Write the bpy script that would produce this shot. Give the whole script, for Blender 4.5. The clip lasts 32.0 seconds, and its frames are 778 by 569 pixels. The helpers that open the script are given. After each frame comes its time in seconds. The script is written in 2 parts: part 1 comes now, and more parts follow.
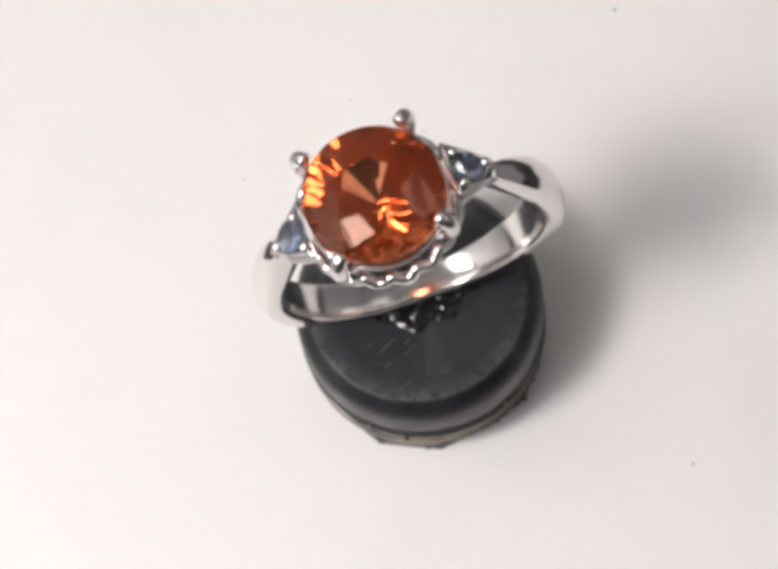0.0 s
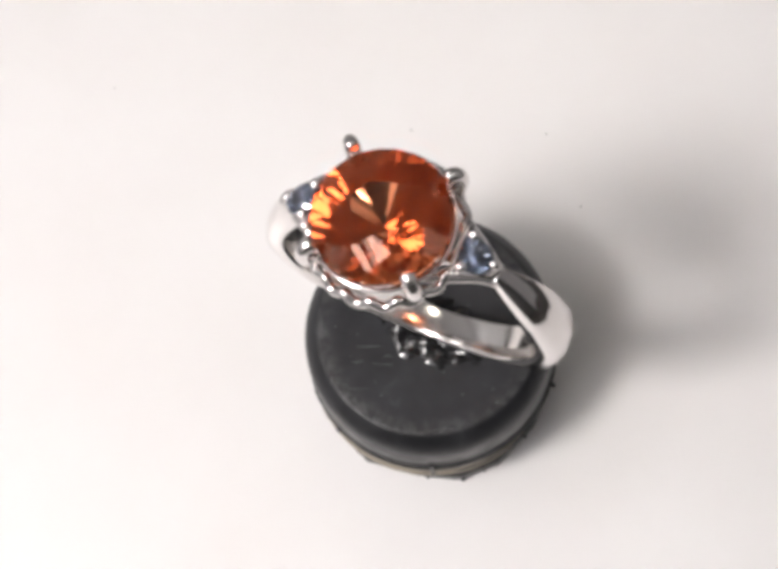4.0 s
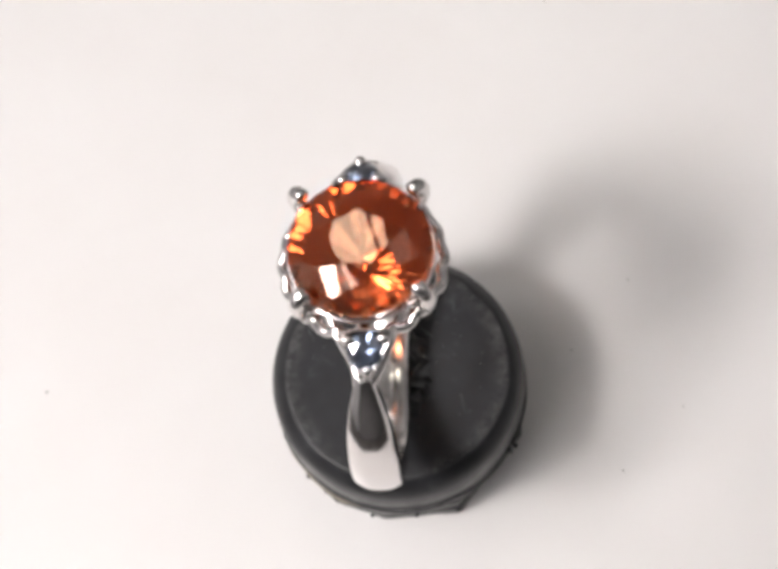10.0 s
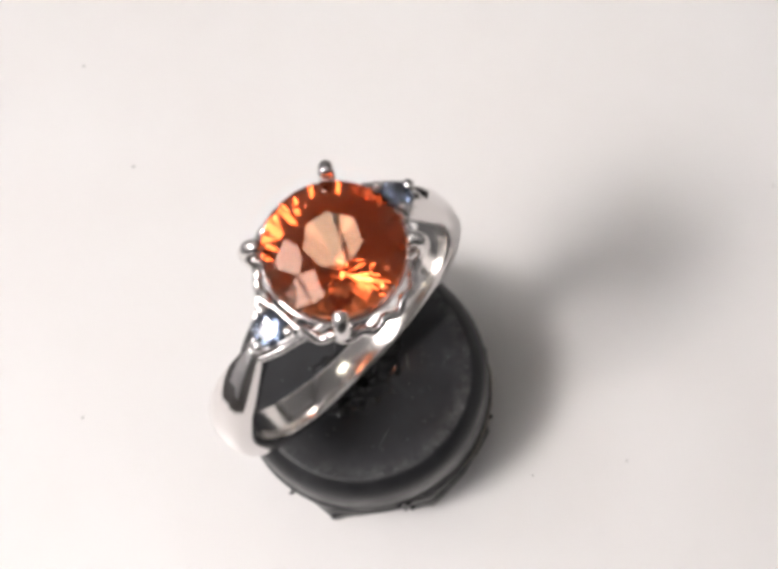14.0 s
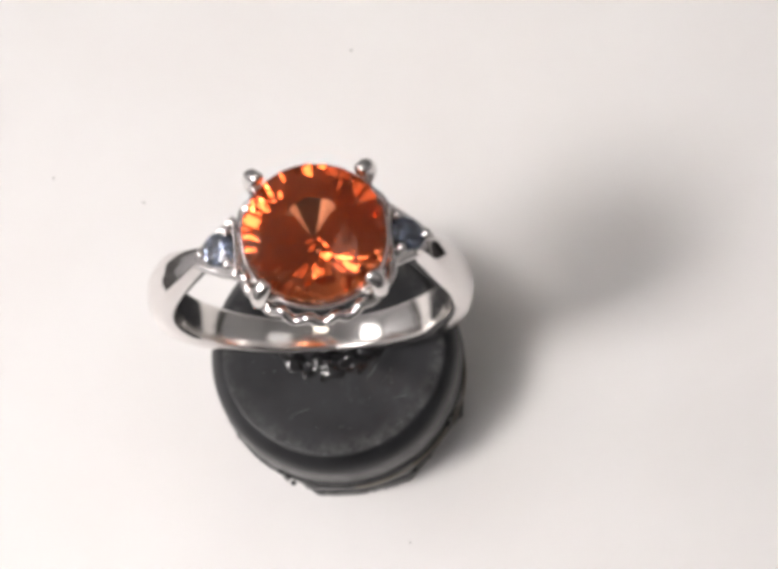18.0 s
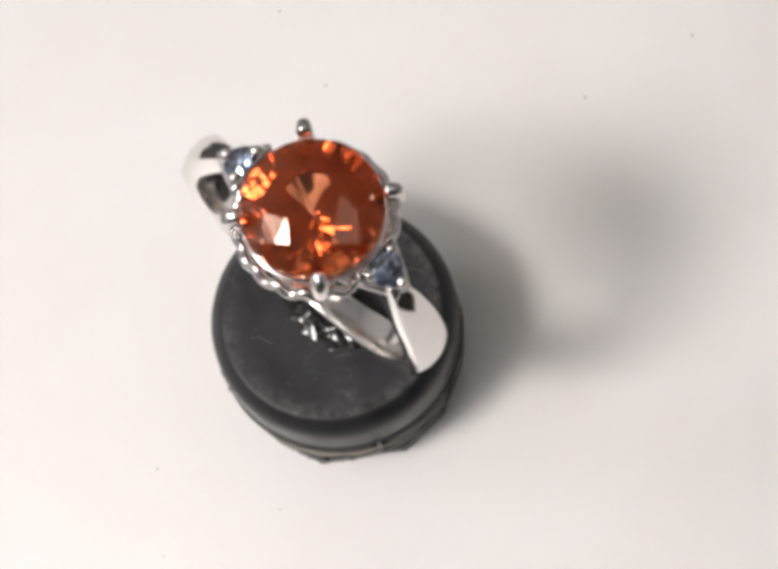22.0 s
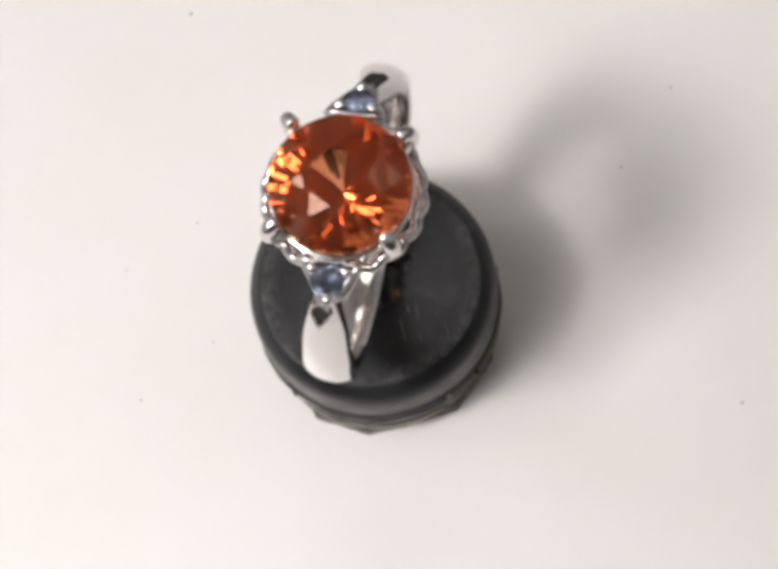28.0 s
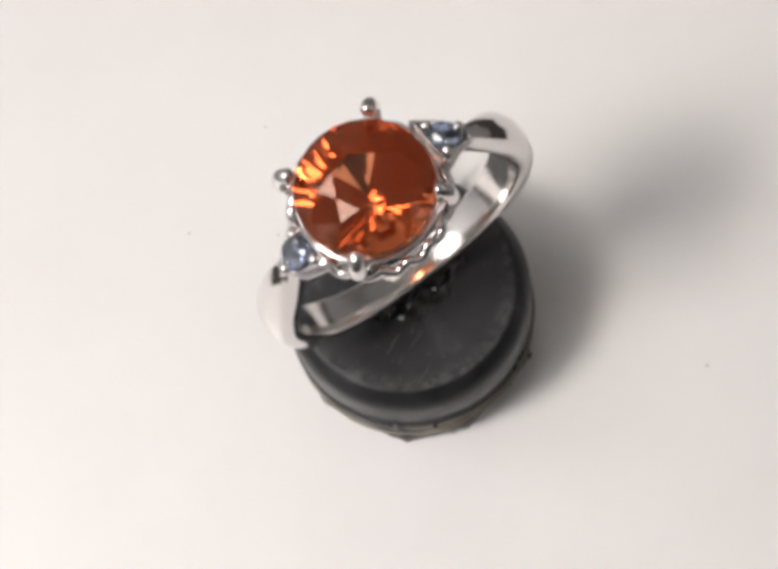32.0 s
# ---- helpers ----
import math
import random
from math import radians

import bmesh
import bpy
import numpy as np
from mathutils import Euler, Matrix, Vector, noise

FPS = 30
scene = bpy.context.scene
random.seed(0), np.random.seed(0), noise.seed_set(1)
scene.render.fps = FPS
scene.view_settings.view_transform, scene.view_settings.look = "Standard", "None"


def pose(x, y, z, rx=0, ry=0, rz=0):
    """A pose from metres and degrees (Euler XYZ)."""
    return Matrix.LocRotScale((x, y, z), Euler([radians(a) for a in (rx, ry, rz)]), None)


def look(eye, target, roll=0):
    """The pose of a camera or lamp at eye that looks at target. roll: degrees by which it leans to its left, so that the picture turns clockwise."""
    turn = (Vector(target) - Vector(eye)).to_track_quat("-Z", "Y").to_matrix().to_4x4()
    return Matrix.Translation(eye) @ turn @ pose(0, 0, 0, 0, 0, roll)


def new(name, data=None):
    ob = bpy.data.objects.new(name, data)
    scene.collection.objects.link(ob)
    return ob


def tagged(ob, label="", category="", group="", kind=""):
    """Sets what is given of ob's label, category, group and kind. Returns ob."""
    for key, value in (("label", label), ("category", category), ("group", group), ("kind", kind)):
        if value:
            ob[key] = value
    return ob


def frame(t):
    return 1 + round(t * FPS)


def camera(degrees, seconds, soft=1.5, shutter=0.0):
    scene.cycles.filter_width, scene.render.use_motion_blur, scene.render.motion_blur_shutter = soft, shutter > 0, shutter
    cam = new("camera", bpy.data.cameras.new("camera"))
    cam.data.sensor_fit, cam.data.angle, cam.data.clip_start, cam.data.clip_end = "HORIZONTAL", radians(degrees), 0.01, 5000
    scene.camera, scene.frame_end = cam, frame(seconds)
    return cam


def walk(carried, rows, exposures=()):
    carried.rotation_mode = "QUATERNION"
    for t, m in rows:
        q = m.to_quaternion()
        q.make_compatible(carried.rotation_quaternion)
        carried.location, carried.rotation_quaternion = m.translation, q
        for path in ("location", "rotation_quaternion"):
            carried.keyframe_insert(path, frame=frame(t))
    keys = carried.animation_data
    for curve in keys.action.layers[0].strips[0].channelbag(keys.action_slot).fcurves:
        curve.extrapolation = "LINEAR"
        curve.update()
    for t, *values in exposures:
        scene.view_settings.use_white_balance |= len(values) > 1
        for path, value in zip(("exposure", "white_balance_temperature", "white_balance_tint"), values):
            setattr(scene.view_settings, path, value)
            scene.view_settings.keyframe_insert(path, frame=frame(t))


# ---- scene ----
MM = 0.001

# The camera stands still above the turntable and leans to one side.
cam = camera(25.0, 32.0, soft=4.8)
EYE = Vector((0.0, -37.83, 130.75)) * MM
AIM = Vector((1.665, 5.264, 2.820)) * MM
walk(cam, [(0.0, look(EYE, AIM, -14.45)), (32.0, look(EYE, AIM, -14.45))],
     [(0, 0.00, 6500, 10), (1, -0.04, 6500, 10), (2, 0.02, 6500, 10), (3, 0.08, 6500, 10), (6, 0.06, 6500, 10), (7, 0.01, 6510, 10),
      (8.5, 0.04, 6520, 10), (14, 0.02, 6540, 10), (20, 0.03, 6570, 9.5), (24, -0.04, 6600, 9), (29, -0.03, 6600, 9), (32, -0.06, 6600, 9)])

# ---------------------------------------------------------------- light
world = bpy.data.worlds.new("room_air")
world.use_nodes = True
world.node_tree.nodes["Background"].inputs[0].default_value = (1.0, 0.95, 0.9, 1)
world.node_tree.nodes["Background"].inputs[1].default_value = 0.0
scene.world = world
scene.view_settings.exposure = 0.0


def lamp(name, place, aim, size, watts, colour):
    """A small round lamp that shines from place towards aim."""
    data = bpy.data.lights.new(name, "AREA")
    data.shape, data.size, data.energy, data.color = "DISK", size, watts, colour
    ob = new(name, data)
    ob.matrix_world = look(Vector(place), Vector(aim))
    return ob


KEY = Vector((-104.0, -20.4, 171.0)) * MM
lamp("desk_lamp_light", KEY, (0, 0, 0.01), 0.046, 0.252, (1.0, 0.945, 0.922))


# ---------------------------------------------------------------- materials
def material(name, base, rough=0.5, metal=0.0, ior=1.5):
    m = bpy.data.materials.new(name)
    m.use_nodes = True
    b = m.node_tree.nodes["Principled BSDF"]
    b.inputs["Base Color"].default_value = (*base, 1)
    b.inputs["Roughness"].default_value = rough
    b.inputs["Metallic"].default_value = metal
    b.inputs["IOR"].default_value = ior
    return m, m.node_tree.nodes, m.node_tree.links, b


def noise_node(n, l, scale, detail=4.0, rough=0.55):
    tc = n.new("ShaderNodeTexCoord")
    t = n.new("ShaderNodeTexNoise")
    t.inputs["Scale"].default_value, t.inputs["Detail"].default_value = scale, detail
    t.inputs["Roughness"].default_value = rough
    l.new(tc.outputs["Object"], t.inputs["Vector"])
    return t


def ramp(n, l, source, stops):
    r = n.new("ShaderNodeValToRGB")
    while len(r.color_ramp.elements) < len(stops):
        r.color_ramp.elements.new(0.5)
    for e, (p, c) in zip(r.color_ramp.elements, stops):
        e.position, e.color = p, (*c, 1)
    l.new(source, r.inputs["Fac"])
    return r


def bump(n, l, b, source, strength, distance):
    k = n.new("ShaderNodeBump")
    k.inputs["Strength"].default_value, k.inputs["Distance"].default_value = strength, distance
    l.new(source, k.inputs["Height"])
    l.new(k.outputs["Normal"], b.inputs["Normal"])


def white_board():
    m, n, l, b = material("white_board", (0.8, 0.78, 0.77), 0.32, 0.0, 1.5)
    t = noise_node(n, l, 60.0)
    r = ramp(n, l, t.outputs["Fac"], [(0.3, (0.79, 0.765, 0.75)), (0.7, (0.815, 0.80, 0.79))])
    l.new(r.outputs["Color"], b.inputs["Base Color"])
    g = noise_node(n, l, 1500.0, 2.0)
    bump(n, l, b, g.outputs["Fac"], 0.08, 0.0001)
    return m


def black_plastic(name, k, rough, gloss, edge_wear=False):
    m, n, l, b = material(name, (0.02, 0.02, 0.02), rough)
    b.inputs["Specular IOR Level"].default_value = gloss
    t = noise_node(n, l, 420.0, 6.0)
    tones = [(0.30, (0.0135, 0.014, 0.0155)), (0.62, (0.024, 0.025, 0.028)), (0.80, (0.058, 0.06, 0.064))]
    r = ramp(n, l, t.outputs["Fac"], [(p, tuple(v * k for v in c)) for p, c in tones])
    l.new(r.outputs["Color"], b.inputs["Base Color"])
    q = ramp(n, l, t.outputs["Fac"], [(0.3, (rough - 0.1,) * 3), (0.7, (rough + 0.1,) * 3)])
    l.new(q.outputs["Color"], b.inputs["Roughness"])
    g = noise_node(n, l, 2600.0, 5.0)
    bump(n, l, b, g.outputs["Fac"], 0.35, 0.00008)
    if edge_wear:
        # greyed band of fine scuffing that fades inwards from the worn edge
        tc, flat, far = n.new("ShaderNodeTexCoord"), n.new("ShaderNodeVectorMath"), n.new("ShaderNodeVectorMath")
        flat.operation, far.operation = "MULTIPLY", "LENGTH"
        flat.inputs[1].default_value = (1, 1, 0)
        l.new(tc.outputs["Object"], flat.inputs[0])
        l.new(flat.outputs["Vector"], far.inputs[0])
        band, patch, both, mixed = n.new("ShaderNodeMapRange"), noise_node(n, l, 190.0, 3.0), n.new("ShaderNodeMath"), n.new("ShaderNodeMix")
        band.interpolation_type = "SMOOTHSTEP"
        for i, v in enumerate((0.0064, 0.0080, 0.0, 1.0)):
            band.inputs[i + 1].default_value = v
        l.new(far.outputs["Value"], band.inputs["Value"])
        fine = noise_node(n, l, 1500.0, 4.0, 0.7)
        p = ramp(n, l, patch.outputs["Fac"], [(0.36, (0.12,) * 3), (0.66, (1.0,) * 3)])
        f = ramp(n, l, fine.outputs["Fac"], [(0.38, (0.1,) * 3), (0.66, (1.0,) * 3)])
        grain = n.new("ShaderNodeMath")
        both.operation = grain.operation = "MULTIPLY"
        l.new(band.outputs["Result"], both.inputs[0])
        l.new(p.outputs["Color"], both.inputs[1])
        l.new(both.outputs["Value"], grain.inputs[0])
        l.new(f.outputs["Color"], grain.inputs[1])
        mixed.data_type = "RGBA"
        mixed.inputs["B"].default_value = (0.095, 0.093, 0.093, 1)
        l.new(grain.outputs["Value"], mixed.inputs["Factor"])
        l.new(r.outputs["Color"], mixed.inputs["A"])
        l.new(mixed.outputs["Result"], b.inputs["Base Color"])
    return m


def silver(name, base, lo, hi):
    m, n, l, b = material(name, base, lo, 1.0)
    t = noise_node(n, l, 700.0, 3.0)
    q = ramp(n, l, t.outputs["Fac"], [(0.35, (lo,) * 3), (0.7, (hi,) * 3)])
    l.new(q.outputs["Color"], b.inputs["Roughness"])
    return m


def stone(name, tint, ior, gloss):
    """Clear coloured stone: the tint deepens with each pass and each inner reflection; gloss is the polish of its facets."""
    m, n, l, b = material(name, tint, 0.0, 0.0, ior)
    n.remove(b)
    glass = n.new("ShaderNodeBsdfGlass")
    glass.inputs["Color"].default_value = (*tint, 1)
    glass.inputs["Roughness"].default_value = 0.0
    glass.inputs["IOR"].default_value = ior
    polish = n.new("ShaderNodeBsdfGlossy")
    polish.inputs["Roughness"].default_value = 0.0
    polish.inputs["Color"].default_value = (1, 0.96, 0.94, 1)
    both = n.new("ShaderNodeMixShader")
    both.inputs["Fac"].default_value = gloss
    l.new(glass.outputs[0], both.inputs[1])
    l.new(polish.outputs[0], both.inputs[2])
    l.new(both.outputs[0], n["Material Output"].inputs["Surface"])
    return m


def painted(name, base, rough=0.6):
    m, n, l, b = material(name, base, rough)
    t = noise_node(n, l, 9.0)
    r = ramp(n, l, t.outputs["Fac"], [(0.3, tuple(c * 0.92 for c in base)), (0.7, tuple(min(1, c * 1.06) for c in base))])
    l.new(r.outputs["Color"], b.inputs["Base Color"])
    return m


def glowing(name, colour, strength):
    m, n, l, b = material(name, (0.8, 0.8, 0.8), 0.5)
    b.inputs["Emission Color"].default_value = (*colour, 1)
    b.inputs["Emission Strength"].default_value = strength
    return m


WHITE = white_board()
BLACK = black_plastic("black_plastic", 0.74, 0.38, 0.42)
WORN = black_plastic("worn_black_plastic", 0.95, 0.52, 0.32, True)
SILVER = silver("polished_white_metal", (0.74, 0.715, 0.70), 0.05, 0.15)
# Lining metal has a lighter base that stands in for bright reflections.
BRIGHT_LINING = silver("lightened_satin_metal", (0.86, 0.83, 0.80), 0.1, 0.2)
ORANGE = stone("orange_stone", (1.0, 0.61, 0.43), 1.76, 0.02)
BLUE = stone("blue_stone", (0.85, 0.905, 1.0), 1.77, 0.1)
# Dark colour put in for the shade inside a pierced notch.
SHADE_RECESS = material("recess_shade_colour", (0.05, 0.042, 0.038), 0.4, 0.4)[0]
GLUE = material("black_glue", (0.012, 0.012, 0.013), 0.14)[0]
DUST = painted("grey_dust", (0.42, 0.41, 0.39), 0.8)
SCUFF = painted("pale_scuff", (0.17, 0.17, 0.175), 0.7)
LAYER = painted("pale_inner_layer", (0.30, 0.265, 0.215), 0.7)
WALL = painted("wall_paint", (0.785, 0.785, 0.79))
DARK_MIRRORED_WALL = painted("wall_darkened_for_reflections", (0.18, 0.175, 0.172))
CEILING = painted("ceiling_paint", (0.79, 0.79, 0.79))
FLOOR = painted("floor_boards", (0.56, 0.555, 0.56), 0.4)
WOOD = painted("table_wood", (0.035, 0.03, 0.027), 0.6)
ENAMEL = painted("lamp_enamel", (0.75, 0.75, 0.74), 0.4)
FILL_GLOW = glowing("fill_lamp_diffuser", (0.985, 0.945, 0.955), 6.5)
FILL_GLOW_WEAK = glowing("dim_fill_diffuser", (0.98, 0.945, 0.94), 0.8)
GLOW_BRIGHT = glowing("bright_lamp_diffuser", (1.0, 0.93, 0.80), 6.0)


# ---------------------------------------------------------------- mesh helpers, in millimetres
def to_mesh(name, bm, mat, smooth=False):
    bmesh.ops.recalc_face_normals(bm, faces=bm.faces)
    me = bpy.data.meshes.new(name)
    bm.to_mesh(me)
    bm.free()
    me.transform(Matrix.Scale(MM, 4))
    me.materials.append(mat)
    if smooth:
        for p in me.polygons:
            p.use_smooth = True
    return me


def part(name, bm, mat, parent=None, label="", smooth=False):
    ob = new(name, to_mesh(name, bm, mat, smooth))
    if parent is not None:
        ob.parent = parent
    if label:
        ob["label"] = label
    return ob


def loft(bm, rings, caps=True, loop=False):
    """Skins rings of equal length; each ring is closed."""
    rows = [[bm.verts.new(p) for p in ring] for ring in rings]
    pairs = list(zip(rows, rows[1:] + rows[:1])) if loop else list(zip(rows, rows[1:]))
    for a, b in pairs:
        for i in range(len(a)):
            j = (i + 1) % len(a)
            bm.faces.new((a[i], a[j], b[j], b[i]))
    if caps and not loop:
        bm.faces.new(rows[0])
        bm.faces.new(rows[-1])
    return bm


def tube(bm, points, radii, sides=10, loop=False):
    """A round rod along points, with a radius at each."""
    points = [Vector(p) for p in points]
    rings, n = [], len(points)
    up = None
    for i, p in enumerate(points):
        a = points[(i - 1) % n] if loop or i else p
        b = points[(i + 1) % n] if loop or i < n - 1 else p
        d = (b - a).normalized()
        if up is None:
            up = d.orthogonal().normalized()
        up = (up - d * up.dot(d)).normalized()
        side = d.cross(up)
        r = radii[i] if isinstance(radii, (list, tuple)) else radii
        rings.append([p + (up * math.cos(k) + side * math.sin(k)) * r for k in (2 * math.pi * j / sides for j in range(sides))])
    return loft(bm, rings, True, loop)


def ball(bm, centre, radius, squash=1.0, u=12, v=8):
    bmesh.ops.create_uvsphere(bm, u_segments=u, v_segments=v, radius=radius,
                              matrix=Matrix.Translation(centre) @ Matrix.Diagonal((1, 1, squash, 1)))
    return bm


def box(bm, lo, hi):
    lo, hi = Vector(lo), Vector(hi)
    bmesh.ops.create_cube(bm, size=1.0, matrix=Matrix.Translation((lo + hi) / 2) @ Matrix.Diagonal((*(hi - lo), 1)))
    return bm


def smooth_path(points, steps):
    """Catmull-Rom through points."""
    pts = [Vector(p) for p in points]
    pts = [2 * pts[0] - pts[1]] + pts + [2 * pts[-1] - pts[-2]]
    out = []
    for i in range(1, len(pts) - 2):
        a, b, c, d = pts[i - 1:i + 3]
        for k in range(steps):
            t = k / steps
            out.append(0.5 * (2 * b + (c - a) * t + (2 * a - 5 * b + 4 * c - d) * t * t + (3 * b - a - 3 * c + d) * t ** 3))
    return out + [pts[-2]]


# ---------------------------------------------------------------- room
def slab(name, lo, hi, mat, label, category):
    ob = part(name, box(bmesh.new(), [v * 1000 for v in lo], [v * 1000 for v in hi]), mat)
    return tagged(ob, label, category, "", "structure")


TABLE = -0.016
FLOOR_Z, TOP_Z, HALF = TABLE - 0.75, 1.66, 2.1
slab("floor", (-HALF, -HALF, FLOOR_Z - 0.1), (HALF, HALF, FLOOR_Z), FLOOR, "pale boarded floor of the room", "floor")
slab("ceiling", (-HALF - 0.1, -HALF - 0.1, TOP_Z), (HALF + 0.1, HALF + 0.1, TOP_Z + 0.1), CEILING, "plain white painted ceiling", "ceiling")
slab("wall_north", (-HALF - 0.1, HALF, FLOOR_Z - 0.1), (HALF + 0.1, HALF + 0.1, TOP_Z), WALL, "plain white painted wall", "wall")
# Unseen wall kept dark so the polished metal mirrors something dark.
slab("wall_south", (-HALF - 0.1, -HALF - 0.1, FLOOR_Z - 0.1), (HALF + 0.1, -HALF, TOP_Z), DARK_MIRRORED_WALL, "plain unseen wall, darkened so that the metal reflects dark", "wall")
slab("wall_east", (HALF, -HALF, FLOOR_Z - 0.1), (HALF + 0.1, HALF, TOP_Z), WALL, "plain white painted wall", "wall")
slab("wall_west", (-HALF - 0.1, -HALF, FLOOR_Z - 0.1), (-HALF, HALF, TOP_Z), WALL, "plain white painted wall", "wall")


def work_table():
    thing = tagged(new("table"), "dark stained wooden work table under the turntable", "table")
    thing.location = (0, 0, FLOOR_Z)
    h = 750.0
    bm = box(bmesh.new(), (-600, -230, h - 28), (600, 570, h))
    bmesh.ops.bevel(bm, geom=bm.edges[:], offset=3, segments=2, affect="EDGES")
    part("tabletop", bm, WOOD, thing)
    for x in (-550, 550):
        for y in (-180, 520):
            bm = box(bmesh.new(), (x - 25, y - 25, 0), (x + 25, y + 25, h - 28))
            bmesh.ops.bevel(bm, geom=bm.edges[:], offset=2, segments=1, affect="EDGES")
            part("leg", bm, WOOD, thing)


work_table()


def unseen_ceiling_light(x, y, w, d, glow, n):
    """An unseen louvred panel lamp under the ceiling, for fill and reflections."""
    thing = tagged(new("unseen_ceiling_light"), "unseen white louvred ceiling panel lamp, for fill and reflections", "lamp", "ceiling lamps")
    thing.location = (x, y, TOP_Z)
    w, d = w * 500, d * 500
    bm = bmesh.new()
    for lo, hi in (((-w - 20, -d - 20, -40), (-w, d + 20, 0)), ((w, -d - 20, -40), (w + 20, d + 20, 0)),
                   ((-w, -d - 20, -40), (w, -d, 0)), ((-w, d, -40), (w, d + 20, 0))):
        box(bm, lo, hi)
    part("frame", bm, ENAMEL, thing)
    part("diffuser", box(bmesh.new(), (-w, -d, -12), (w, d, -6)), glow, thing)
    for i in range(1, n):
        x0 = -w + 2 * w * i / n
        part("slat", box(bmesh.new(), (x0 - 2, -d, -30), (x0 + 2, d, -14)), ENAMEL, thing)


# Two unseen panels added on the left for fill and bright reflections.
unseen_ceiling_light(-1.2, -0.35, 1.2, 0.8, FILL_GLOW, 16)
unseen_ceiling_light(-1.5, 0.85, 0.8, 0.8, FILL_GLOW, 12)
unseen_ceiling_light(0.19, 0.83, 0.29, 0.29, GLOW_BRIGHT, 6)
# Unseen dim panel added to lift the shadow right of the cap.
unseen_ceiling_light(1.35, -0.2, 0.9, 1.3, FILL_GLOW_WEAK, 14)


# ---------------------------------------------------------------- turntable
def turntable():
    thing = tagged(new("turntable"), "white round turntable with a few grey specks", "turntable")
    bm = bmesh.new()
    prof = [(0.01, -14), (78, -14), (80, -12.5), (80, -1.2), (79.6, -0.4), (78.8, 0.0), (40, 0.0), (20, 0.0), (0.01, 0.0)]
    rings = [[(r * math.cos(2 * math.pi * k / 96), r * math.sin(2 * math.pi * k / 96), z) for k in range(96)] for r, z in prof]
    part("platter", loft(bm, rings), WHITE, thing)
    bm = bmesh.new()
    tube(bm, [(0, 0, -16), (0, 0, -14)], 40, 48)
    part("foot", bm, ENAMEL, thing)
    rng = random.Random(4)
    for x, y, s in ((8.3, 17.8, 0.16), (3.3, 22.4, 0.13), (-0.9, -36.6, 0.17), (-6.8, 18.4, 0.15), (-1.1, 14.0, 0.13),
                    (27.0, -17.1, 0.17), (26.2, 23.1, 0.24), (19.5, -14.5, 0.17), (2.4, -26.9, 0.2), (-31, 12, 0.14), (14, -33, 0.12)):
        bm = ball(bmesh.new(), (0, 0, 0.01), s * 0.62, 0.4, 7, 5)
        for v in bm.verts:
            v.co.x *= rng.uniform(0.8, 1.4)
            v.co.y *= rng.uniform(0.7, 1.2)
        ob = part("speck", bm, DUST, thing)
        ob.location = Vector((x, y, 0)) * MM
    return thing


# ---------------------------------------------------------------- black cap that carries the ring
CAP_AT = (3.32, 1.33)


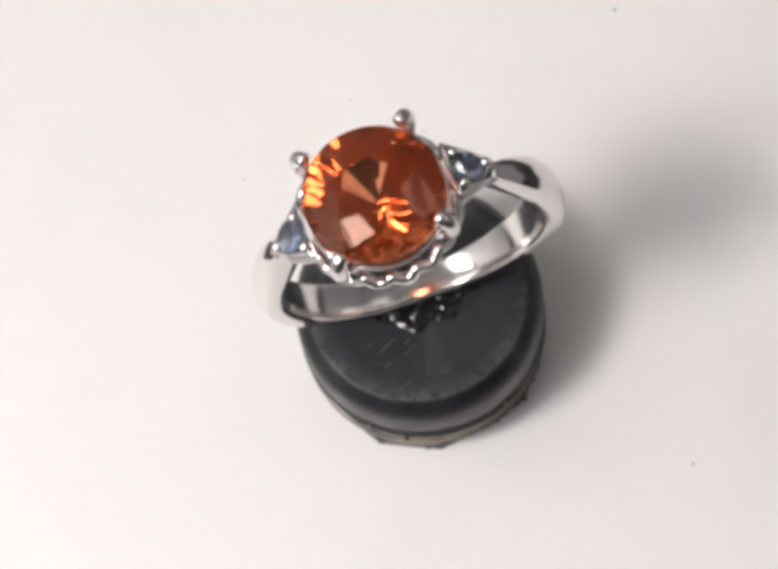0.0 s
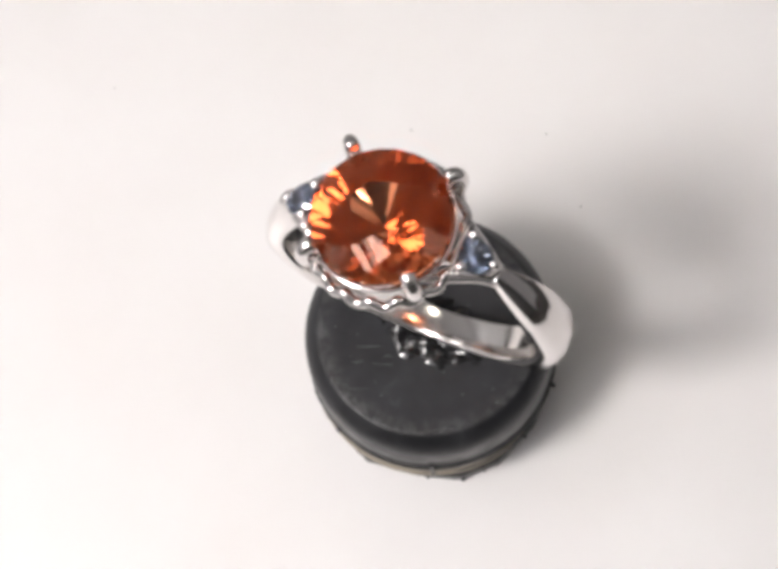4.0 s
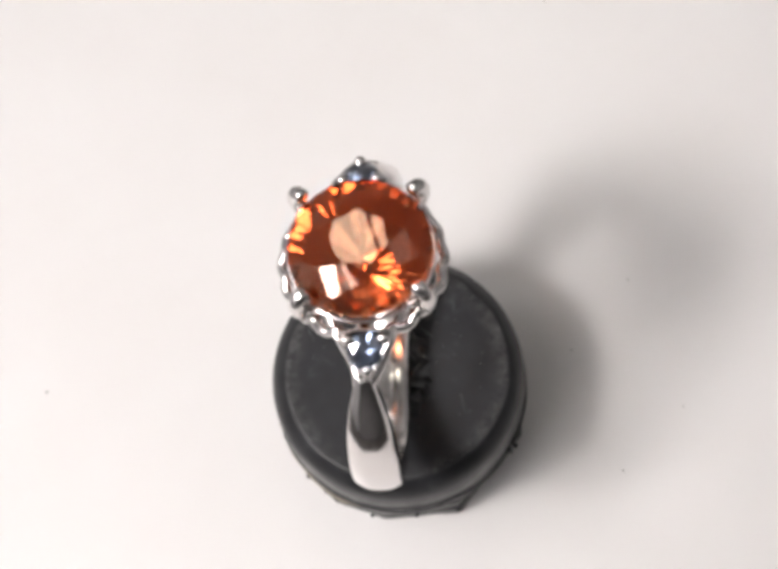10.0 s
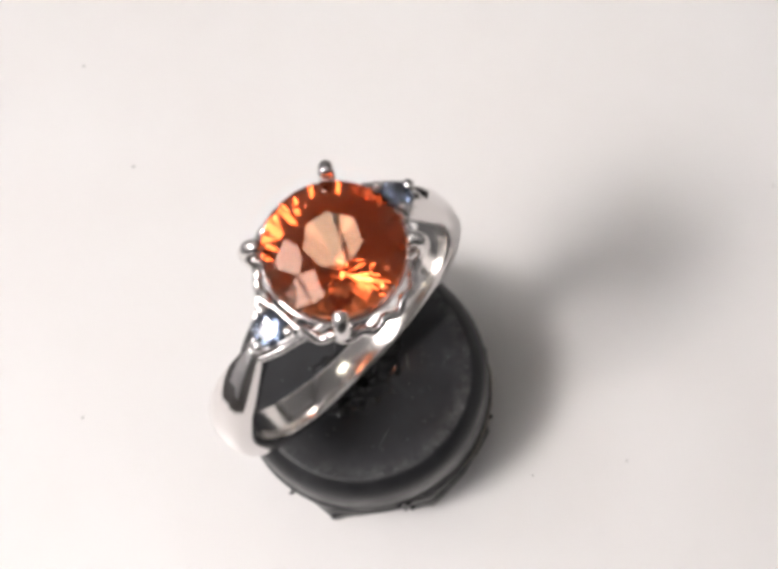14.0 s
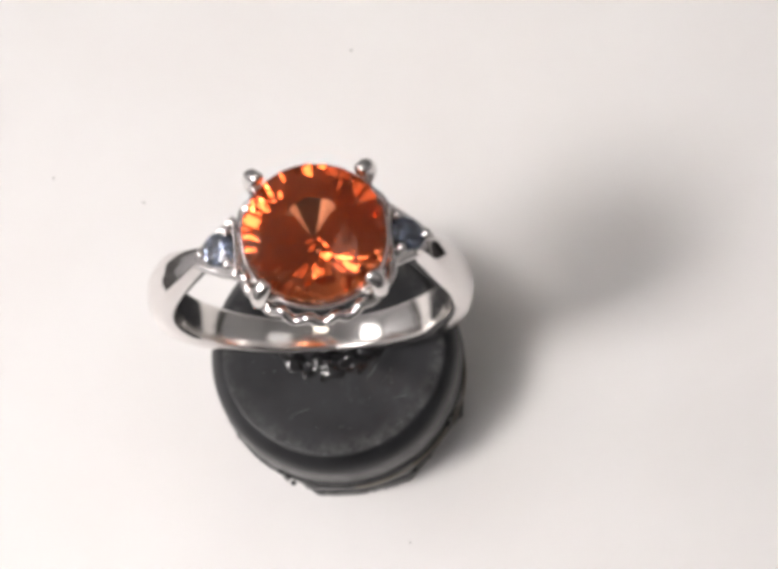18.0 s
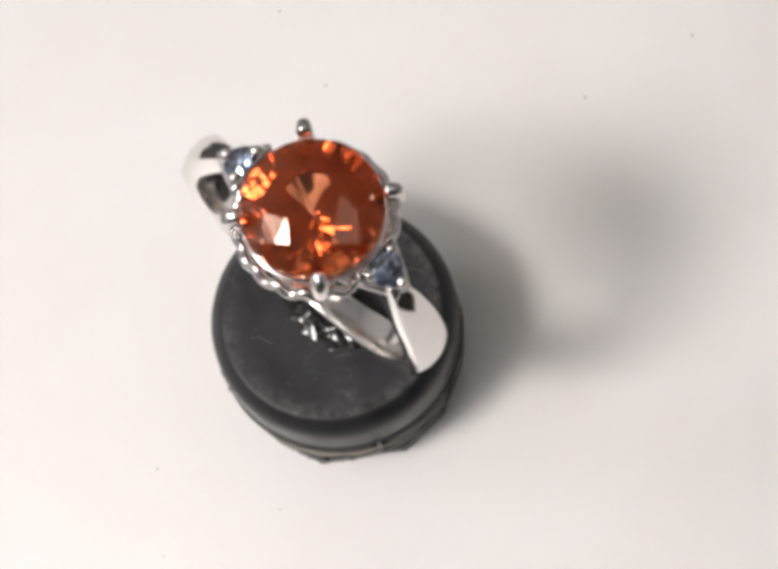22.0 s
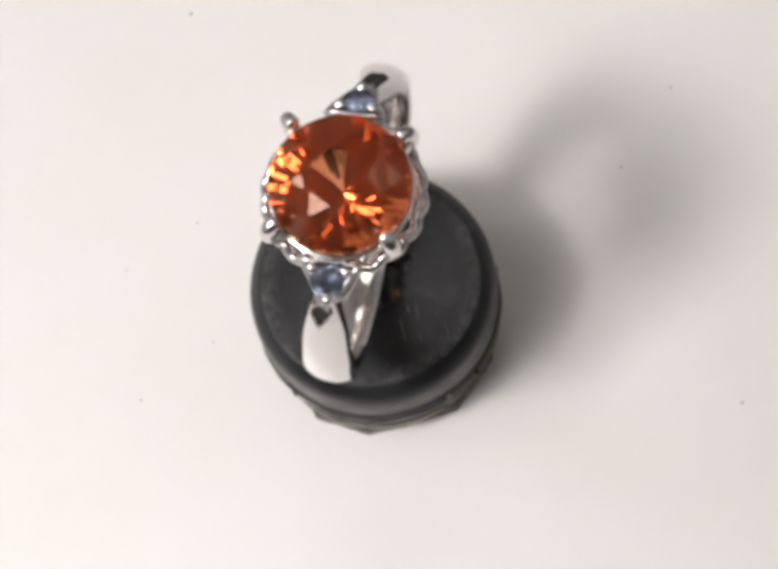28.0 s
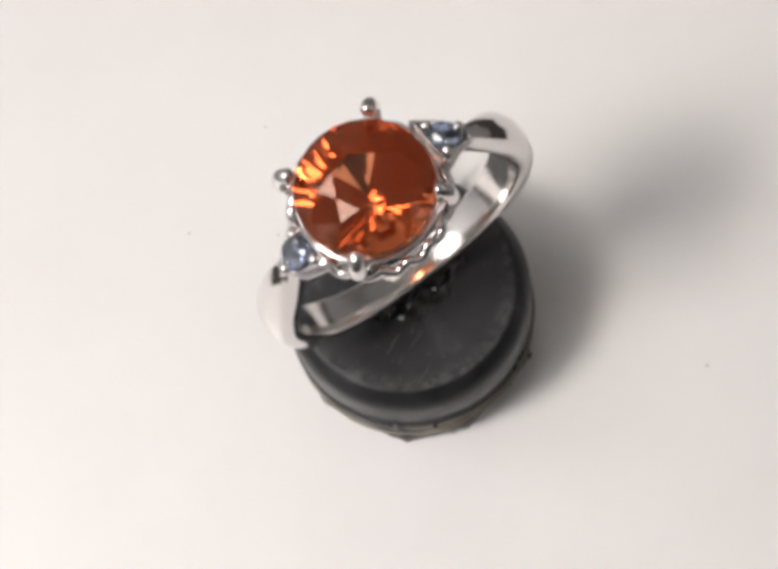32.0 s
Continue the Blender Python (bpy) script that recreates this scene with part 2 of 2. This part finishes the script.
def cap():
    thing = tagged(new("plastic_cap"), "black plastic cap with scuffed top and torn lower edge", "cap")
    rng = random.Random(11)
    N = 240
    # polygon-like cut of the lower edge: angle in degrees and radius of its corners
    corners = [(radians(a), r) for a, r in ((27, 9.25), (75, 9.15), (97, 8.95), (120, 9.2), (161, 9.3), (186, 9.25), (209, 8.75),
                                            (231, 9.3), (261, 9.2), (291, 8.8), (307, 9.25), (326, 9.2), (352, 8.95))]

    def cut(a):
        for (a0, r0), (a1, r1) in zip(corners, corners[1:] + [(corners[0][0] + 2 * math.pi, corners[0][1])]):
            for turn in (0, 2 * math.pi, -2 * math.pi):
                if a0 <= a + turn < a1:
                    p, q = Vector((r0 * math.cos(a0), r0 * math.sin(a0))), Vector((r1 * math.cos(a1), r1 * math.sin(a1)))
                    u = Vector((math.cos(a + turn), math.sin(a + turn)))
                    e = q - p
                    den = u.x * e.y - u.y * e.x
                    return (p.x * e.y - p.y * e.x) / den
        return 8.8

    def ring(r, z, wob=0.0):
        return [(r * math.cos(a), r * math.sin(a), z + wob * noise.noise((3 * math.cos(a), 3 * math.sin(a), z))) for a in (2 * math.pi * k / N for k in range(N))]

    def worn(r, z):
        """A ring of the top face, whose worn edge lies a little off the middle."""
        k = max(0.0, min(1.0, (r - 3.0) / 4.0)) * max(0.0, min(1.0, (8.7 - r) / 0.6))
        return [(x, y + 0.06 * k, zz) for x, y, zz in ring(r, z, 0.05)]

    bm = bmesh.new()
    loft(bm, [worn(r, z) for r, z in [(7.85, 9.9), (8.0, 10.30), (8.0, 10.37), (7.94, 10.392), (7.82, 10.402), (7.66, 10.405), (7.4, 10.405), (6.0, 10.40), (3.0, 10.36), (0.02, 10.34)]])
    part("top_face", bm, WORN, thing, "dusty scuffed flat top", True)
    bm = bmesh.new()
    prof = [(7.0, 9.4), (7.8, 10.2), (7.94, 10.36), (8.02, 10.368), (8.09, 10.335), (8.2, 10.24), (8.4, 10.05), (8.62, 9.82), (8.84, 9.52), (9.0, 9.2), (9.09, 8.8), (9.13, 8.3), (9.16, 6.2), (9.1, 6.05), (8.86, 6.0)]
    loft(bm, [worn(r, z) for r, z in prof])
    part("rim", bm, BLACK, thing, "smooth rounded black rim", True)
    # lower skirt in three layers, cut unevenly
    for r, z1, z0, blend in ((9.22, 5.98, 4.2, 0.25), (9.1, 4.15, 2.2, 0.6), (8.9, 2.15, 0.0, 1.0)):
        bm = bmesh.new()
        rows = []
        for k, (dr, z) in enumerate(((-0.25, z1), (0.0, z1 - 0.12), (0.0, z0 + 0.12), (-0.2, z0))):
            row = []
            for i in range(N):
                a = 2 * math.pi * i / N
                rr = (1 - blend) * r + blend * cut(a) + dr + 0.07 * noise.noise((5 * math.cos(a), 5 * math.sin(a), z * 3)) + 0.07 * blend * noise.noise((28 * math.cos(a), 28 * math.sin(a), z))
                row.append((rr * math.cos(a), rr * math.sin(a), z))
            rows.append(row)
        loft(bm, rows)
        part("skirt", bm, BLACK, thing, "uneven cut layer of the black cap", True)
    # torn shreds and the mould marks on the side
    for i in range(18):
        a = (2.2, 4.9, 5.6)[i % 3] + rng.gauss(0, 0.4) if i % 4 else rng.uniform(0, 2 * math.pi)
        bm = ball(bmesh.new(), (0, 0, 0), rng.uniform(0.06, 0.17), 0.7, 8, 6)
        for v in bm.verts:
            v.co *= 1 + 0.9 * noise.noise(v.co * 4 + Vector((i, 0, 0)))
        ob = part("torn_shred", bm, BLACK, thing, "", True)
        d = cut(a) - rng.uniform(0.0, 0.16)
        ob.location = Vector((d * math.cos(a), d * math.sin(a), 0.15)) * MM
    for a, r, z in ((246, 9.3, 4.4), (8, 9.3, 4.0), (65, 9.3, 3.4), (27, 9.3, 1.0), (308, 9.2, 0.4), (124, 9.25, 2.6), (160, 9.2, 0.3)):
        bm = ball(bmesh.new(), (0, 0, 0), 0.2, 0.9, 8, 6)
        for v in bm.verts:
            v.co *= 1 + 0.9 * noise.noise(v.co * 3 + Vector((a, 0, 0)))
        ob = part("torn_shred", bm, BLACK, thing, "", True)
        ob.location = Vector((r * math.cos(radians(a)), r * math.sin(radians(a)), z)) * MM
    def wobble(a, r, z):
        c, d = math.cos(a), math.sin(a)
        rr = r + 0.05 * noise.noise((4 * c, 4 * d, z))
        return (rr * c, rr * d, z + 0.16 * noise.noise((2 * c, 2 * d, z + 5)))
    for z, r in ((6.02, 9.14), (5.0, 9.2)):
        pts = [wobble(2 * math.pi * k / 120, r, z) for k in range(120)]
        part("ridge", tube(bmesh.new(), pts, 0.075, 6, True), WORN, thing, "", True)
    for z, r, lo, hi in ((4.4, 9.25, -128, -18), (2.9, 9.18, -120, -25), (4.3, 9.22, 95, 165), (2.2, 9.15, 150, 262)):
        pts = [wobble(radians(lo + (hi - lo) * k / 60), r, z) for k in range(61)]
        rad = [0.04 + 0.11 * math.sin(math.pi * k / 60) ** 0.5 * (0.75 + 0.5 * noise.noise((k * 0.21, z, 0))) for k in range(61)]
        part("pale_layer", tube(bmesh.new(), pts, rad, 6), LAYER, thing, "pale beige edge of an inner layer", True)
    # long faint scratches
    bm = bmesh.new()
    for i in range(8):
        a, r = radians(rng.gauss(-135, 30)) if i % 3 else rng.uniform(0, 6.28), rng.uniform(3.2, 7.0)
        m = Matrix.Translation((r * math.cos(a), r * math.sin(a), 10.405)) @ Matrix.Rotation(radians(21 + rng.gauss(0, 14)), 4, "Z") @ Matrix.Diagonal((rng.uniform(0.3, 1.1), rng.uniform(0.01, 0.025), 0.01, 1))
        bmesh.ops.create_icosphere(bm, subdivisions=1, radius=1.0, matrix=m)
    tagged(part("scratches", bm, SCUFF, thing, "long faint scratches"), kind="stuff")
    for a in (-65, 62, 150, 228):
        bm = box(bmesh.new(), (8.75, -0.13, 3.2), (9.33, 0.13, 6.3))
        box(bm, (8.75, -0.55, 4.9), (9.3, 0.55, 5.15))
        bmesh.ops.bevel(bm, geom=bm.edges[:], offset=0.04, segments=1, affect="EDGES")
        ob = part("mould_mark", bm, BLACK, thing)
        ob.rotation_euler = (0, 0, radians(a))
    # short pale streaks where the side was rubbed
    for lo, hi, z in ((186, 205, 7.4), (192, 214, 6.7), (196, 208, 8.0), (206, 218, 7.2), (100, 112, 7.0), (318, 330, 7.3), (24, 33, 6.9), (262, 270, 7.7)):
        pts = [wobble(radians(lo + (hi - lo) * k / 24), 9.13, z) for k in range(25)]
        rad = [0.012 + 0.04 * math.sin(math.pi * k / 24) * (0.6 + 0.8 * abs(noise.noise((k * 0.4, z, lo)))) for k in range(25)]
        part("rub_mark", tube(bmesh.new(), pts, rad, 5), SCUFF, thing, "", True)
    # pale scuffs along the worn edge of the top
    bm = bmesh.new()
    for i in range(260):
        a = rng.uniform(0, 2 * math.pi)
        r = rng.gauss(7.74, 0.13)
        if noise.noise((2.2 * math.cos(a), 2.2 * math.sin(a), 4.0)) + rng.uniform(-0.25, 0.25) < 0.08:
            continue
        m = Matrix.Translation((r * math.cos(a), r * math.sin(a), 10.41 + rng.uniform(0, 0.02))) @ Matrix.Rotation(a + rng.uniform(-0.7, 0.7), 4, "Z") @ Matrix.Diagonal((rng.uniform(0.012, 0.03), rng.uniform(0.02, 0.09), 0.02, 1))
        bmesh.ops.create_icosphere(bm, subdivisions=1, radius=1.0, matrix=m)
    for i in range(40):
        a, r = rng.uniform(0, 2 * math.pi), 7.4 * math.sqrt(rng.random())
        bmesh.ops.create_icosphere(bm, subdivisions=1, radius=1.0, matrix=Matrix.Translation((r * math.cos(a), r * math.sin(a), 10.42)) @ Matrix.Diagonal((0.04, 0.04, 0.02, 1)))
    tagged(part("scuff_marks", bm, SCUFF, thing, "pale dusty scuffs"), kind="stuff")
    # glue that holds the ring upright
    bm = bmesh.new()
    rows = []
    for i in range(41):
        u = -1 + i / 20
        row = []
        for j in range(41):
            v = -1 + j / 20
            q = max(0.0, 1 - (u * u + v * v)) ** 1.3
            p = Vector((u * 4.8 + 0.3, v * 3.1 - 0.1, 0))
            h = 0.5 * q ** 0.8 * (0.8 + 0.5 * noise.noise(p * 0.8)) + q * 0.5 * noise.noise(p * 1.3 + Vector((3, 1, 0))) + q * 0.16 * noise.noise(p * 3.2)
            row.append(bm.verts.new((p.x * (1 + 0.15 * noise.noise(p * 0.9)), p.y, 10.24 + max(0.0, h))))
        rows.append(row)
    for a, b in zip(rows, rows[1:]):
        for j in range(40):
            bm.faces.new((a[j], a[j + 1], b[j + 1], b[j]))
    part("glue", bm, GLUE, thing, "lumpy glossy black glue under the ring", True)
    return thing


# ---------------------------------------------------------------- the ring, about the middle of its large stone
def brilliant(R, folds=8, table=0.42, slope=0.44, depth=0.88, girdle=0.03, star=0.66, edge=0.89, lower=0.27):
    """A round brilliant cut: table, star, kite and half facets above, mains and halves below. edge: where the kites end."""
    pts = []
    rise = 0.09
    crown = rise + slope * (edge - table)
    step = 2 * math.pi / folds
    c = math.cos(step / 2)
    for i in range(folds):
        a = step * i
        b = a + step / 2
        pts.append((table * math.cos(a), table * math.sin(a), crown + girdle))
        pts.append((edge * math.cos(a), edge * math.sin(a), rise + girdle))
        pts.append((star * math.cos(b), star * math.sin(b), crown - slope * (star * c - table) + girdle))
        for z in (girdle, -girdle):
            for k in range(4):
                e = a + step * k / 4
                pts.append((math.cos(e), math.sin(e), z))
        pts.append((lower * math.cos(b), lower * math.sin(b), -depth * (1 - lower * c) - girdle))
    pts.append((0, 0, -depth - girdle))
    bm = bmesh.new()
    for p in pts:
        bm.verts.new(Vector(p) * R)
    bmesh.ops.convex_hull(bm, input=bm.verts[:])
    bmesh.ops.dissolve_limit(bm, angle_limit=radians(0.6), verts=bm.verts[:], edges=bm.edges[:])
    return bm


BAND_X, BAND_Z = 0.68, -11.0
BAND_LEAN = Euler((radians(1.06), 0, radians(-2.7))).to_matrix()


def band_point(psi, r, y=0.0):
    """psi: angle from the top of the ring towards stone A, in radians."""
    return BAND_LEAN @ Vector((BAND_X + r * math.sin(psi), y, BAND_Z + r * math.cos(psi)))


def mix(table, x, soft=5.0):
    """The table's value at x, with its corners rounded off over soft degrees."""
    at = np.linspace(x - soft, x + soft, 11)
    return float(np.interp(at, [p for p, _ in table], [q for _, q in table]).mean())


def notch(d, y):
    """How deep the small drop-shaped cut near the setting goes: 1 inside, 0 outside."""
    half = 0.5 * mix([(43.4, 0.0), (44.6, 0.9), (47.0, 1.2), (53.5, 0.0)], d, 0.6)
    return max(0.0, min(1.0, (half - abs(y - 0.1)) / 0.07))


def band_mesh(inside=False):
    """The shank: broad rounded shoulders, slim at the bottom and where it meets the settings; or its lining."""
    bm = bmesh.new()
    rings = []
    n = 480
    for i in range(n + 1):
        deg = 39 + (321 - 39) * i / n
        d = min(deg, 360 - deg)
        w = mix([(39, 0.9), (44, 1.4), (50, 2.0), (62, 2.75), (84, 3.15), (112, 3.0), (180, 2.2)], d) / 2
        if deg < 180:
            ro = mix([(39, 10.55), (60, 10.65), (95, 10.75), (125, 10.75), (180, 10.2)], d)
        else:
            ro = mix([(39, 11.25), (44, 11.18), (48, 10.98), (56, 10.7), (64, 10.58), (75, 10.56), (100, 10.66), (125, 10.75), (180, 10.2)], d, 3.0)
        ri = mix([(39, 9.0), (60, 8.9), (95, 8.95), (180, 9.0)], d)
        psi = radians(deg)
        e, k = 0.14, min(1.0, w / 1.4)
        # slightly crowned face between broad chamfers, on flanks that widen towards the finger
        f = 0.93
        sec = [(w * f * u, ro - k * (0.07 * u * u + 0.34 * (max(0.0, abs(u) - 0.25) / 0.75) ** 1.7)) for u in np.linspace(-1, 1, 49)]
        if deg > 180:
            sec = [(y, r - 0.3 * notch(d, y)) for y, r in sec]
        sec = [(-w, ro - 1.0 * k), (-w * (f + 0.03), ro - 0.55 * k)] + sec + [(w * (f + 0.03), ro - 0.55 * k), (w, ro - 1.0 * k)]
        sec += [(w, ri + e), (w - e, ri), (0, ri - 0.01), (-w + e, ri), (-w, ri + e)]
        if inside:
            sec = [(-w + e, ri + 0.05), (w - e, ri + 0.05), (w - e * 1.1, ri - 0.01), (w - e * 1.6, ri - 0.03), (0, ri - 0.04), (-w + e * 1.6, ri - 0.03), (-w + e * 1.1, ri - 0.01)]
        rings.append([band_point(psi, r, y) for y, r in sec])
    loft(bm, rings)
    for f in bm.faces:
        f.smooth = True
    return bm


def ring_thing():
    thing = tagged(new("gemstone_ring"), "polished white metal ring with an orange stone and blue side stones", "ring")
    ob = part("band", band_mesh(), SILVER, thing, "polished shank with broad rounded shoulders")
    # Faces of the cut get the dark colour that imitates its unlit depth.
    ob.data.materials.append(SHADE_RECESS)
    for p in ob.data.polygons:
        p.use_smooth = True
        c = BAND_LEAN.transposed() @ (p.center / MM)
        d = -math.degrees(math.atan2(c.x - BAND_X, c.z - BAND_Z))
        if 43 < d < 54 and notch(d, c.y) > 0.3 and math.hypot(c.x - BAND_X, c.z - BAND_Z) > 10.0:
            p.material_index = 1
    part("band_lining", band_mesh(True), BRIGHT_LINING, thing, "satin inner face of the shank, lightened to look brightly lit", True)
    gem = part("center_stone", brilliant(4.34, 7, girdle=0.055, depth=0.92, lower=0.1), ORANGE, thing, "large round faceted orange stone")
    gem.rotation_euler = (0, 0, radians(24))
    # claws
    for sx, sy in ((1, 1), (1, -1), (-1, -1), (-1, 1)):
        u = Vector((3.2 * sx, 3.4 * sy, 0)).normalized()
        path = smooth_path([u * 2.6 + Vector((0, 0, -3.9)), u * 3.8 + Vector((0, 0, -2.5)), u * 4.95 + Vector((0, 0, -1.0)),
                            u * 5.22 + Vector((0, 0, 0.0)), u * 4.92 + Vector((0, 0, 0.85)), u * 4.3 + Vector((0, 0, 1.0))], 5)
        rad = [0.44 + 0.09 * math.sin(math.pi * i / (len(path) - 1)) for i in range(len(path))]
        rad[-1], rad[-2], rad[-3] = 0.26, 0.44, 0.52
        part("claw", tube(bmesh.new(), path, rad, 12), SILVER, thing, "", True)
    # seat under the girdle, scalloped gallery and lower basket ring
    def hoop(r, z, thick, wave=0.0, count=0, steps=192):
        pts = []
        for i in range(steps):
            a = 2 * math.pi * i / steps
            k = abs(math.sin(count * a / 2)) if count else 0
            pts.append(((r + wave * 0.55 * k) * math.cos(a), (r + wave * 0.55 * k) * math.sin(a), z - wave * k))
        return tube(bmesh.new(), pts, thick, 8, True)
    part("seat", hoop(4.36, -0.9, 0.17), SILVER, thing, "thin rim under the orange stone", True)
    part("gallery", hoop(4.7, -1.85, 0.34, 0.42, 18), SILVER, thing, "scalloped gallery wire", True)
    part("basket_ring", hoop(2.75, -3.5, 0.34, 0, 0, 64), SILVER, thing, "", True)
    # side settings
    for s, x in ((1, 5.95), (-1, -5.63)):
        c = Vector((x, 0, -1.67))
        apex = band_point(radians(41) * s, 10.2 if s > 0 else 10.5)
        tilt = radians(30) * s
        setting = part("side_setting", tri_setting(s, c, apex), SILVER, thing, "triangular setting of a blue side stone", True)
        st = part("side_stone", brilliant(1.14, 6, table=0.5, depth=0.86, lower=0.3), BLUE, setting, "small round blue stone")
        st.location, st.rotation_euler = c * MM, (0, tilt, radians(8))
        out = Vector((math.cos(tilt) * s, 0, -math.sin(tilt) * s))
        nrm = Vector((math.sin(tilt), 0, math.cos(tilt)))
        for dx, dy in ((1.15, 0.0), (-0.75, 1.05), (-0.75, -1.05)):
            bm = ball(bmesh.new(), c + out * dx + Vector((0, dy, 0)) + nrm * 0.12, 0.4, 1.0, 12, 9)
            part("bead", bm, SILVER, setting, "", True)
        # rails that carry the head on the shank
        for sy in (1, -1):
            path = smooth_path([Vector((x - 2.9 * s, 2.3 * sy, -1.9)), Vector((x - 1.2 * s, 1.55 * sy, -2.5)), Vector((x + 0.3 * s, 0.8 * sy, -3.2)),
                                apex + Vector((0.1 * s, 0.35 * sy, -0.25))], 5)
            part("rail", tube(bmesh.new(), path, 0.3, 8), SILVER, thing, "", True)
        path = smooth_path([band_point(radians(44) * s, 9.4), band_point(radians(30) * s, 8.9), band_point(radians(20) * s, 8.2), band_point(radians(17) * s, 7.6)], 4)
        part("strap", tube(bmesh.new(), path, 0.5, 8), SILVER, thing, "", True)
    return thing


def tri_setting(s, c, apex):
    """A pointed cup: a triangle that narrows from the large stone to the shank."""
    tilt = radians(30) * s
    out = Vector((math.cos(tilt) * s, 0, -math.sin(tilt) * s))
    nrm = Vector((math.sin(tilt), 0, math.cos(tilt)))
    bm = bmesh.new()
    def tri(inset, h, drop=0.0):
        tip = c + out * (1.95 - inset * 1.6) + nrm * h
        a = c + out * (-1.25 + inset * 0.6) + Vector((0, 1.95 - inset * 1.25, 0)) + nrm * h
        b = c + out * (-1.25 + inset * 0.6) + Vector((0, -1.95 + inset * 1.25, 0)) + nrm * h
        ring = []
        for p, q in ((tip, a), (a, b), (b, tip)):
            for k in range(6):
                t = k / 6
                ring.append(p.lerp(q, t) + (c + nrm * h - p.lerp(q, t)) * (-0.10 * math.sin(math.pi * t)))
        return ring
    loft(bm, [tri(0.9, -1.9), tri(0.35, -1.2), tri(0.05, -0.3), tri(0.0, -0.02), tri(0.1, 0.1), tri(0.32, 0.04), tri(0.42, -0.3), tri(0.6, -0.9), tri(0.82, -1.55)])
    return bm


TABLE_TURN = turntable()
CAP = cap()
RING = ring_thing()
RING_POSE = Matrix((Vector((0.99541, -0.06433, -0.07086)), Vector((0.06450, 0.99792, 0.0)), Vector((0.07071, -0.00457, 0.99749)))).to_4x4()
RING_POSE = Matrix.Translation(Vector((1.944, 0.873, 32.85)) * MM) @ RING_POSE
CAP_POSE = Matrix.Translation((CAP_AT[0] * MM, CAP_AT[1] * MM, 0))

# the turntable's angle: an even turn with slight lags, in degrees
LAG = [(0, 0.6), (2, 1.2), (6, 1.8), (9, -0.1), (11, -0.4), (13, 0.0), (17, -1.0), (19, -1.8), (21, -1.2), (23, -1.2), (25, 0.4), (28, 1.2), (30, 1.5), (32, 2.0)]


def turned(t):
    near = np.interp(np.clip(np.linspace(t - 1.5, t + 1.5, 13), 0, 32), [a for a, _ in LAG], [b for _, b in LAG])
    return Matrix.Rotation(radians(-10.7124 * t + float(near.mean())), 4, "Z")


def motions():
    """All that stands on the turntable turns with it."""
    times = [0.5 * i for i in range(65)]
    walk(TABLE_TURN, [(t, turned(t)) for t in times])
    walk(CAP, [(t, turned(t) @ CAP_POSE) for t in times])
    walk(RING, [(t, turned(t) @ RING_POSE) for t in times])


motions()
